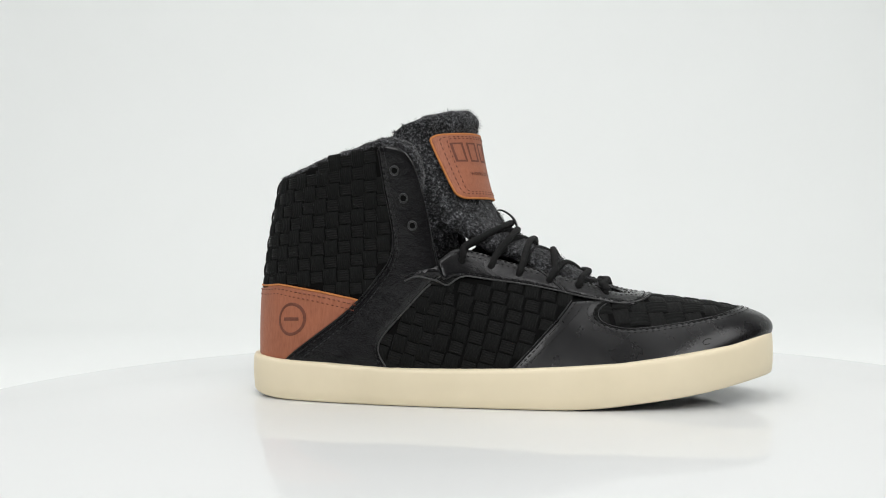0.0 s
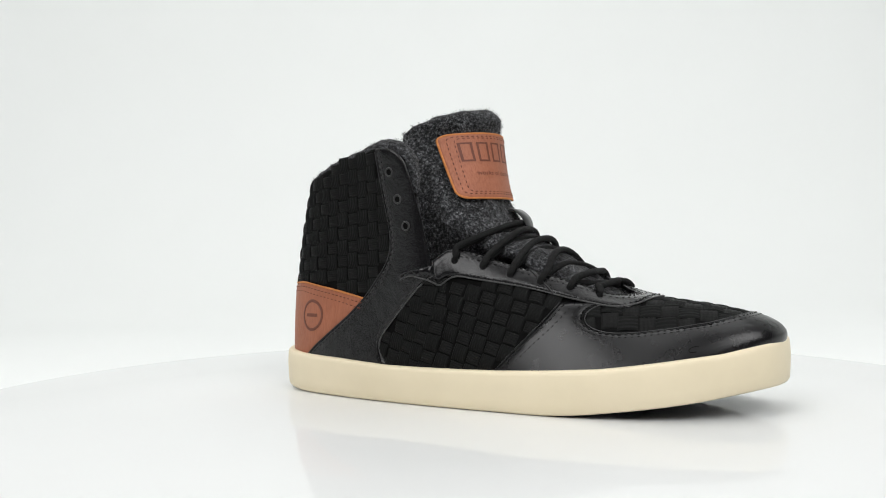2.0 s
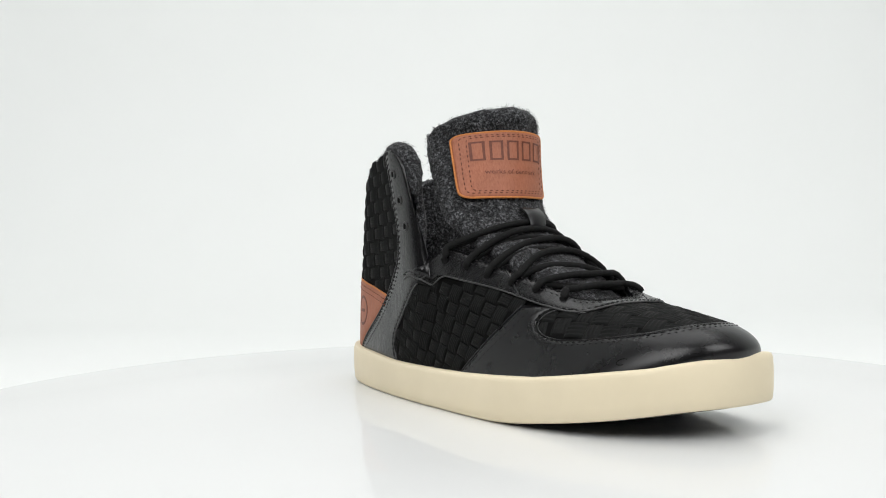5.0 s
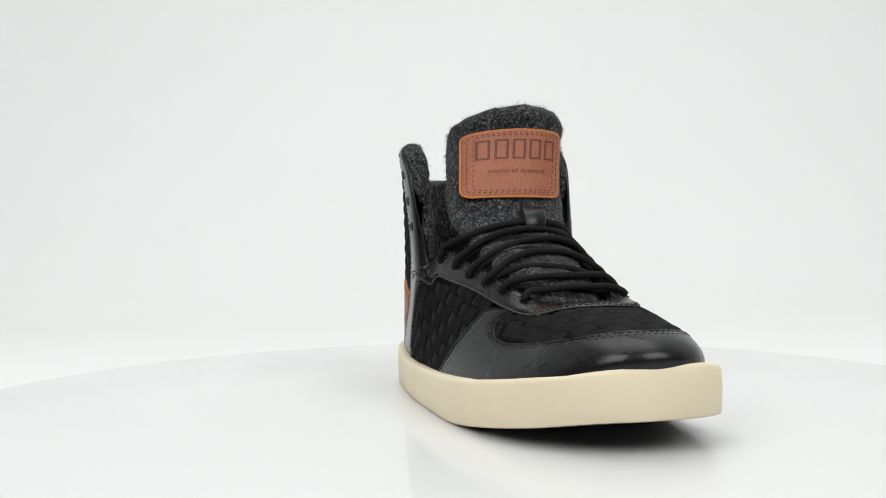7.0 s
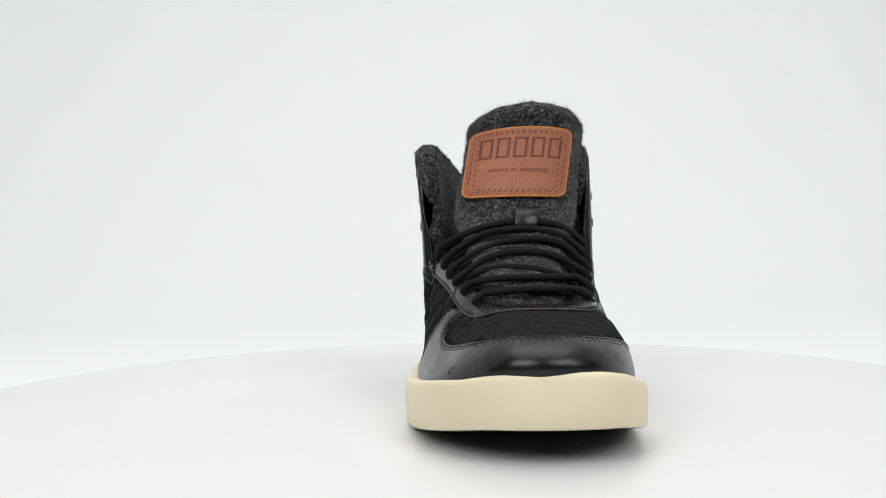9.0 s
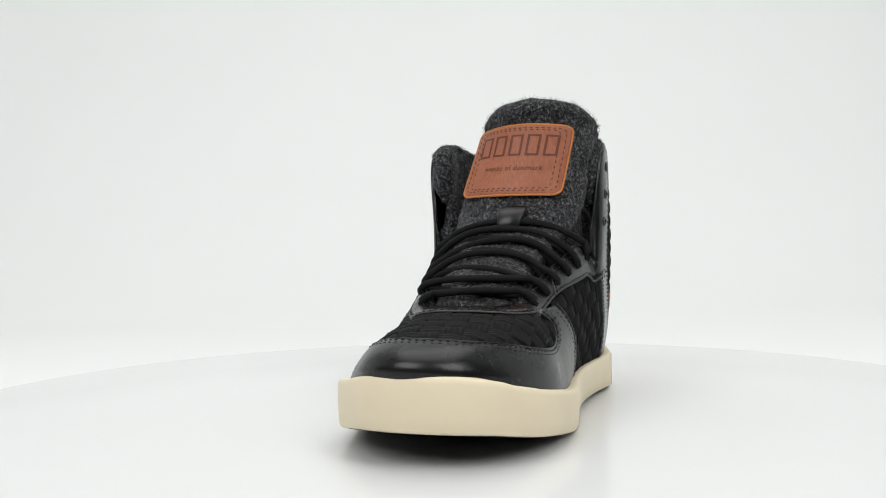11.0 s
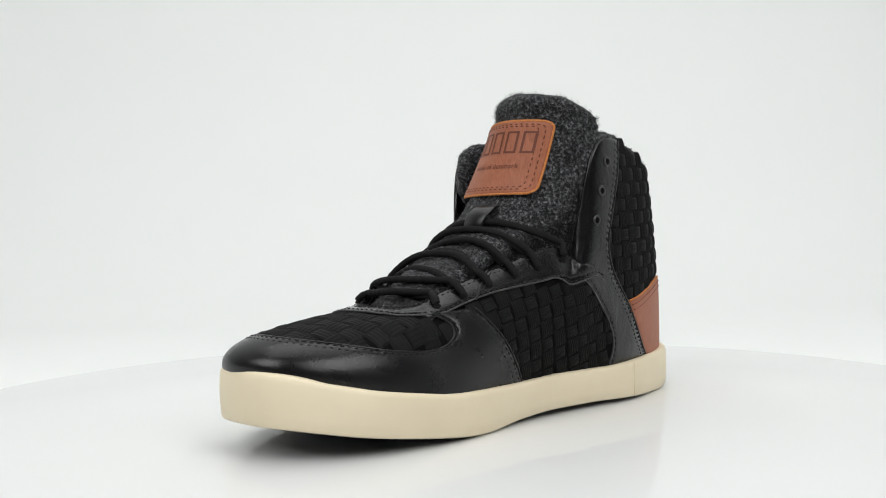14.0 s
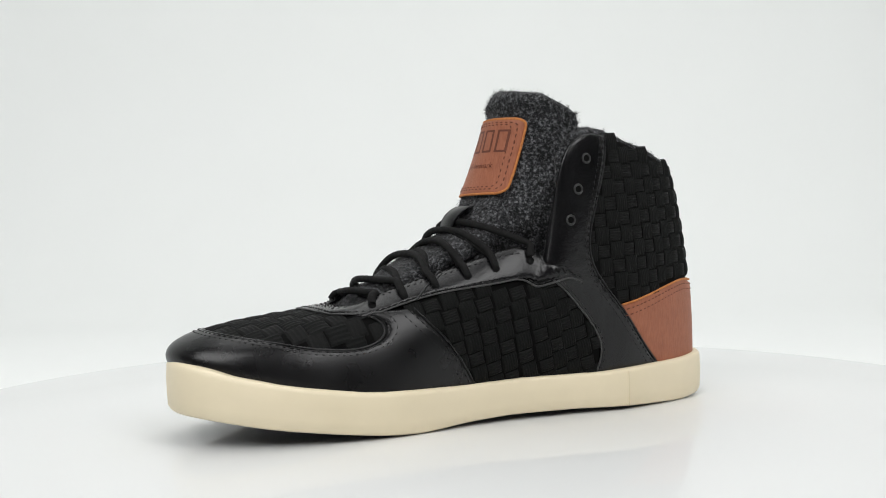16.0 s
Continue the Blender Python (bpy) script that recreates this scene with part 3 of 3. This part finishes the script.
def build_stamp():
    """The stamped ring on the heel patch with a plain bar in it."""
    c = find([(-.1025, .0474)], "xz", "outer")[0]
    eu = (upper(c[0] + .05, c[1]) - upper(c[0] - .05, c[1])) / .1
    ev = (upper(c[0], c[1] + .01) - upper(c[0], c[1] - .01)) / .02
    lu, lv = np.linalg.norm(eu), np.linalg.norm(ev)
    t = np.linspace(0, 2 * np.pi, 73)
    rows = [(c[0] + r * np.cos(t) / lu, c[1] + r * np.sin(t) / lv) for r in (.0079, .0081, .0097, .0099)]
    v = np.concatenate([upper(a, b, o) for (a, b), o in zip(rows, (.0017, .00195, .00195, .0017))])
    part("stamped_ring", mesh_of("stamped_ring", v, grid_faces(4, 73), STAMP), heel, "dark burnt ring stamp")
    xs = np.linspace(-.0053, .0053, 12)
    v = np.concatenate([upper(c[0] + xs / lu, c[1] + y / lv + 0 * xs, o) for y, o in ((-.0011, .0017), (-.0009, .0019), (.0009, .0019), (.0011, .0017))])
    part("stamped_bar", mesh_of("stamped_bar", v, grid_faces(4, 12), STAMP), heel, "dark burnt bar stamp")


def build_scuff():
    """A small curled scuff on the toe cap."""
    c = find([(.1335, .0345)], "xz", "outer")[0]
    t = np.linspace(radians(40), radians(300), 24)
    u, v = c[0] + .0019 * np.cos(t) / FLAT[0], c[1] + .0016 * np.sin(t) / .05
    p = upper(u, v, .0016)
    part("scuff", mesh_of("scuff", *tube(p, .0002 + .00008 * np.sin(np.arange(24) * 2.1), 5, ups=upper(u, v, .003) - p), UNDER), toe, "small curled scuff in the leather")


def ring_bits(me_name, center, axis, radius, minor, mat, parent, name):
    a = np.linspace(0, 2 * np.pi, 18, endpoint=False)
    b = np.linspace(0, 2 * np.pi, 6, endpoint=False)
    z = np.asarray(axis) / np.linalg.norm(axis)
    x = np.cross(z, [0, 0, 1.0])
    x /= np.linalg.norm(x)
    y = np.cross(z, x)
    v = [center + (radius + minor * math.cos(q)) * (math.cos(p) * x + math.sin(p) * y) + minor * math.sin(q) * z for p in a for q in b]
    f = [(i * 6 + j, i * 6 + (j + 1) % 6, ((i + 1) % 18) * 6 + (j + 1) % 6, ((i + 1) % 18) * 6 + j) for i in range(18) for j in range(6)]
    return part(name, mesh_of(me_name, v, f, mat), parent)


COLLAR_EYES = {"outer": [(-.0324, .1312), (-.0283, .1158), (-.0232, .1001)], "inner": [(-.0333, .1329), (-.0281, .1167), (-.0240, .1012)]}
LACE_EYES = {"outer": [(.0020, .0800), (.0170, .0762), (.0330, .0718), (.0495, .0678), (.0650, .0642), (.0795, .0598)],
             "inner": [(-.0028, .0800), (.0150, .0760), (.0300, .0728), (.0470, .0688), (.0632, .0640), (.0788, .0600)]}
LACE_MIDS = [.475, .425, .355, .285, .185, .125]


def build_eyelets():
    for side, strap in zip(("outer", "inner"), straps):
        for u, v in find(COLLAR_EYES[side], "xz", side):
            c, n = upper(u, v, .0017), upper(u, v, .003) - upper(u, v, .002)
            ring = ring_bits("eyelet", c, n, .0023, .0006, METAL, strap, "eyelet")
            a = np.linspace(0, 2 * np.pi, 16, endpoint=False)
            z = n / np.linalg.norm(n)
            x = np.cross(z, [0, 0, 1.0])
            x /= np.linalg.norm(x)
            y = np.cross(z, x)
            disc = [c + z * .0001 + .0022 * (math.cos(p) * x + math.sin(p) * y) for p in a]
            part("hole", mesh_of("hole", disc, [tuple(range(16))], UNDER), ring)


def build_laces():
    lace = part("lace", mesh_of("lace", *lace_run(0, 0, 0), LACE), shoe, "round black cotton shoelace, six crossing rows")
    for i in range(1, 6):
        part("lace_run", mesh_of("lace_run", *lace_run(i, i, 0), LACE), lace)
    for i in range(5):
        part("lace_run", mesh_of("lace_run", *lace_run(i, i + 1, 1), LACE), lace)
    return lace


def lace_run(i, j, below):
    """One run of lace from the outer side's eyelet i to the inner side's eyelet j; a run below hugs the tongue."""
    a, b = find([LACE_EYES["outer"][i]], "xz", "outer")[0], find([LACE_EYES["inner"][j]], "xz", "inner")[0]
    rng = random.Random(10 * i + j)
    lift = .0008 if below else .0026
    ea, eb = upper(a[0] + .18, 1.0, .0004 if below else .0034), upper(b[0] - .18, 1.0, .0004 if below else .0034)
    mid = tongue(rng.uniform(-.08, .08), (LACE_MIDS[i] + LACE_MIDS[j]) / 2, lift)
    flat = (ea + eb) / 2
    if mid[2] < flat[2] + .0005:
        mid[2] = flat[2] + .0005
    if below:
        mid[2] -= .001
    f = np.linspace(0, 1, 9)[:, None]
    wave = np.sin(f * np.pi * rng.uniform(1.6, 2.6)) * rng.uniform(-.0009, .0009)
    arc = ea + (eb - ea) * f + (mid - flat) * (1 - np.abs(2 * f - 1) ** 2.4) + wave * np.array([1, 0, .5])
    pts = list(arc)
    if not below:
        pts = [upper(*a, -.002), upper(*a, .0024), upper(a[0] + .09, (a[1] + 1) / 2, .0036)] + pts
        pts += [upper(b[0] - .09, (b[1] + 1) / 2, .0036), upper(*b, .0024), upper(*b, -.002)]
    else:
        pts = [upper(a[0] + .12, .96, -.003)] + pts + [upper(b[0] - .12, .96, -.003)]
    q = even(np.array(pts), 72, False)
    radius = .0020 * (1 + .04 * np.sin(np.arange(72) * 1.7))
    return tube(q, radius, 10, .92)


def build_keeper():
    """The leather tab on the tongue that holds the top lace."""
    w = np.linspace(.560, .425, 16)
    rise = .0012 + .0042 * np.sin(np.linspace(0, np.pi, 16)) ** .6
    rows = []
    for o in (0, .0012):
        for s in (-.16, -.145, .145, .16):
            edge = .0004 if abs(s) > .15 and o else 0
            rows.append(tongue(s + .11, w, rise + o - edge))
    v = np.concatenate(rows)
    f = grid_faces(4, 16)[:]
    f = [tuple(i for i in g[::-1]) for g in f] + [tuple(i + 64 for i in g) for g in grid_faces(4, 16)]
    for k in range(15):
        f.append((k, k + 1, 65 + k, 64 + k)), f.append((48 + k, 112 + k, 113 + k, 49 + k))
    f.append((0, 64, 80, 96, 112, 48, 32, 16)), f.append((15, 31, 47, 63, 127, 111, 95, 79))
    part("lace_keeper", mesh_of("lace_keeper", v, f, LEATHER), shoe, "small black leather lace keeper")


TFLAT = np.array([.034, .150])
PATCH_BOX = (-.765, .630, .612, .884)


def rounded_box(a0, a1, w0, w1, r):
    ra, rw = r / TFLAT[0], r / TFLAT[1]
    pts = []
    for ca, cw, start in ((a1 - ra, w0 + rw, -90), (a1 - ra, w1 - rw, 0), (a0 + ra, w1 - rw, 90), (a0 + ra, w0 + rw, 180)):
        for t in np.linspace(start, start + 90, 7):
            pts.append((ca + ra * math.cos(radians(t)), cw + rw * math.sin(radians(t))))
    pts = np.array(pts)
    fine = []
    for p, q in zip(pts, np.roll(pts, -1, 0)):
        n = max(1, int(np.linalg.norm((q - p) * TFLAT) / .002))
        fine += [p + (q - p) * k / n for k in range(n)]
    return np.array(fine)


def build_patch(parent):
    a0, a1, w0, w1 = PATCH_BOX
    box = rounded_box(a0, a1, w0, w1, .0042)
    patch = panel("tongue_patch", box, TAN, .0014, parent, "tan leather tongue patch, double stitched and stamped", base=.0012, surface=tongue, flat=TFLAT)
    loop = np.concatenate([box, box[:1]])
    p = tongue(loop[:, 0], loop[:, 1], .0018)
    part("raw_edge", mesh_of("raw_edge", *tube(p, .00075, 6, ups=tongue(loop[:, 0], loop[:, 1], .003) - p), RAW_EDGE), patch, "raw orange cut edge")
    for g in (.0026, .0050):
        ga, gw = g / TFLAT[0], min(g, .0040) / TFLAT[1]
        ring = rounded_box(a0 + ga, a1 - ga, w0 + gw, w1 - gw, .0025)
        stitches("stitching", np.concatenate([ring, ring[:1]]), patch, BROWN_THREAD, surface=tongue, out=.0027)
    # five plain stamped shapes in place of the maker's mark
    for k in range(5):
        ca, cw, ha, hw = -.51 + .228 * k, .800, .088, .038
        t = .016
        for x0, x1, y0, y1 in ((-ha, -ha + t * 2, -hw, hw), (ha - t * 2, ha, -hw, hw), (-ha + t * 2, ha - t * 2, hw - t * .45, hw), (-ha + t * 2, ha - t * 2, -hw, -hw + t * .45)):
            aa, ww = np.meshgrid(np.linspace(ca + x0, ca + x1, 5), np.linspace(cw + y0, cw + y1, 4))
            v = tongue(aa.ravel(), ww.ravel(), .00275)
            part("stamped_bar", mesh_of("stamped_bar", v, grid_faces(4, 5), STAMP), patch)
    # the small line of words
    curve = bpy.data.curves.new("words", "FONT")
    curve.body, curve.size, curve.align_x = "works of denmark", 1.0, "CENTER"
    curve.resolution_u = 2
    holder = new("words", curve)
    me = bpy.data.meshes.new_from_object(holder.evaluated_get(bpy.context.evaluated_depsgraph_get()))
    bpy.data.objects.remove(holder)
    co = np.array([tuple(v.co) for v in me.vertices])
    wide = co[:, 0].max() - co[:, 0].min()
    a = -.05 + co[:, 0] / wide * .80
    w = .708 + co[:, 1] * (.80 * TFLAT[0] / wide) / TFLAT[1] * 1.1
    for vert, q in zip(me.vertices, tongue(a, w, .00275)):
        vert.co = q
    me.materials.clear()
    me.materials.append(STAMP)
    part("stamped_words", me, patch, "small stamped words")
    return patch


# ---- woven bands: each float of the weave is a ribbed pillow ----
def band_mesh(name, length, width, height, mat, ribs=4):
    ls = [(-.5, -.45), (-.40, .42), (-.2, .88), (0, 1.0), (.2, .88), (.40, .42), (.5, -.45)]
    n = 2 * ribs + 1
    v = []
    for l, h in ls:
        for k in range(n):
            w = -.5 + k / (n - 1)
            z = height * h * (1 - .55 * (2 * abs(w)) ** 6) - (.00026 if k % 2 == 0 else 0)
            v.append((l * length, w * width, z))
    return mesh_of(name, v, [f[::-1] for f in grid_faces(len(ls), n)], mat, False)


ARC_U = np.arange(-N_RING, 2 * N_RING, .05)
_q = upper(ARC_U, .5)
ARC_S = np.concatenate([[0], np.cumsum(np.linalg.norm(np.diff(_q, axis=0), axis=1))])


def weave(key, centre_u, z0, pitch, turn):
    """Lays a checkerboard of bands over a woven panel, pitch apart along and up the upper."""
    holder, poly = cloth[key]
    flat = poly * FLAT
    s0 = np.interp(centre_u, ARC_U, ARC_S)
    c, s = math.cos(radians(turn)), math.sin(radians(turn))
    made = 0
    for i in range(-22, 23):
        for j in range(-12, 13):
            ds, dz = i * pitch[0], j * pitch[1]
            ds, dz = c * ds - s * dz, s * ds + c * dz
            u = np.interp(s0 + ds, ARC_S, ARC_U)
            vs = np.linspace(0, 1, 60)
            zs = upper(np.full(60, u), vs)[:, 2]
            if not zs[0] - .002 < z0 + dz < zs.max() + .002:
                continue
            v = float(np.interp(z0 + dz, zs, vs))
            p = np.array([[u, v]]) * FLAT
            if not inside(p, flat)[0] and edge_gap(p, flat)[0] > (.0003 if key == 'collar' else .0008):
                continue
            made += place_band(holder, u, v, turn + (90 if (i + j) % 2 == 0 else 0), (i + j) % 2 == 0)
    return made


def place_band(holder, u, v, turn, upright, way=None):
    v = min(max(v, .02), .98)
    n = upper(u, v, .001) - upper(u, v)
    n /= np.linalg.norm(n)
    e = np.cross([0, 0, 1.0], n) if way is None else np.asarray(way, float)
    e = e - n * (e @ n)
    e /= np.linalg.norm(e)
    f = np.cross(n, e)
    c, s = math.cos(radians(turn)), math.sin(radians(turn))
    x, y = c * e + s * f, -s * e + c * f
    m = Matrix.Identity(4)
    p = upper(u, v, .0003)
    for k, col in enumerate((x, y, n, p)):
        for r in range(3):
            m[r][k] = col[r]
    ob = new("woven_band", BANDS[upright])
    ob.parent = holder
    ob.matrix_basis = m
    return 1


def weave_vamp(pitch, turn):
    """Rows of bands across the vamp, each row laid out by its length over the toe."""
    holder, poly = cloth["vamp"]
    flat = poly * FLAT
    us, vs = np.linspace(8.5, 19.5, 260), np.linspace(0, 1, 80)
    uu, vv = np.meshgrid(us, vs, indexing="ij")
    xs = upper(uu, vv)[..., 0]
    for i in range(-1, 10):
        x = .078 + i * pitch
        line = []
        for k, u in enumerate(us):
            if xs[k].max() > x > xs[k].min():
                j = int(np.argmin(np.abs(xs[k] - x)))
                line.append((u, vs[j]))
        if len(line) < 8:
            continue
        line = smooth_line(np.array(line), 200, 6)
        p = upper(line[:, 0], line[:, 1])
        s = np.concatenate([[0], np.cumsum(np.linalg.norm(np.diff(p, axis=0), axis=1))])
        s -= np.interp(.029, p[:, 1], s)
        for j in range(-9, 10):
            at = (j + .18 * i) * pitch
            if not s[0] < at < s[-1]:
                continue
            u, v = np.interp(at, s, line[:, 0]), np.interp(at, s, line[:, 1])
            q = np.array([[u, v]]) * FLAT
            if not inside(q, flat)[0] and edge_gap(q, flat)[0] > .0010:
                continue
            place_band(holder, u, v, turn + (90 if (i + j) % 2 else 0), (i + j) % 2 == 0, (1.0, 0, 0))


# ---- loose fibres that make the wool's outline soft ----
def fibres(name, base, normals, count, parent, seed, length=(.0009, .0021)):
    rng = np.random.default_rng(seed)
    k = rng.integers(0, len(base), count)
    p, n = base[k] + rng.normal(0, .0004, (count, 3)), normals[k]
    d = n * rng.uniform(.25, 1, (count, 1)) + rng.normal(0, .65, (count, 3))
    d /= np.linalg.norm(d, axis=1)[:, None]
    l = rng.uniform(*length, (count, 1))
    side = np.cross(d, rng.normal(0, 1, (count, 3)))
    side *= .00007 / (np.linalg.norm(side, axis=1)[:, None] + 1e-9)
    bend = rng.normal(0, .0005, (count, 3))
    v = np.stack([p - side, p + side, p + d * l * .55 + bend + side * .8, p + d * l * .55 + bend - side * .8, p + d * l - n * l * .2], 1).reshape(-1, 3)
    f = []
    for i in range(count):
        a = 5 * i
        f += [(a, a + 1, a + 2, a + 3), (a + 3, a + 2, a + 4)]
    return part(name, mesh_of(name, v, f, WOOL), parent, kind="stuff")


def build_fibres():
    for ob, count, seed in ((wool["tongue"], 26000, 3), (wool["rim"], 14000, 4)):
        me = ob.data
        co = np.empty(len(me.vertices) * 3)
        no = np.empty(len(me.vertices) * 3)
        me.vertices.foreach_get("co", co)
        me.vertex_normals.foreach_get("vector", no)
        fibres("wool_nap", co.reshape(-1, 3), no.reshape(-1, 3), count, ob, seed)


build_seams()
build_stamp()
build_scuff()
build_eyelets()
build_laces()
build_keeper()
build_patch(shoe)
build_fibres()
BANDS = {True: band_mesh("woven_band", .0106, .0086, .0013, WEAVE, 6), False: band_mesh("woven_band", .0090, .0066, .0011, SATIN, 5)}
weave("collar", 0.0, .100, (.0088, .0082), 4)
weave("outer", 8.0, .046, (.0092, .0084), -16)
weave("inner", 20.0, .046, (.0092, .0084), 16)
BANDS = {True: band_mesh("woven_band", .0122, .0098, .0011, WEAVE), False: band_mesh("woven_band", .0112, .0092, .0010, SATIN)}
weave_vamp(.0098, 14)


# ---- the turntable carries the shoe round ----
TURN = [(0.0, -11.5), (0.5, -15.63), (1.0, -19.79), (1.5, -23.98), (2.0, -28.22), (2.5, -32.48), (3.0, -36.8), (3.5, -41.17), (4.0, -45.62),
        (6.5, -67.45), (7.0, -71.76), (7.5, -76.1), (8.0, -80.4), (8.5, -84.75), (9.0, -89.07), (11.5, -112.6), (12.0, -116.95),
        (12.5, -121.35), (13.0, -125.85), (13.5, -130.4), (14.0, -135.05), (14.5, -139.75), (15.0, -144.45), (15.5, -149.15), (16.0, -153.85)]


def motions():
    walk(shoe, [(t, pose(0, 0, 0, 0, 0, a)) for t, a in TURN])
    walk(turntable, [(t, pose(0, 0, 0, 0, 0, a)) for t, a in TURN])


motions()
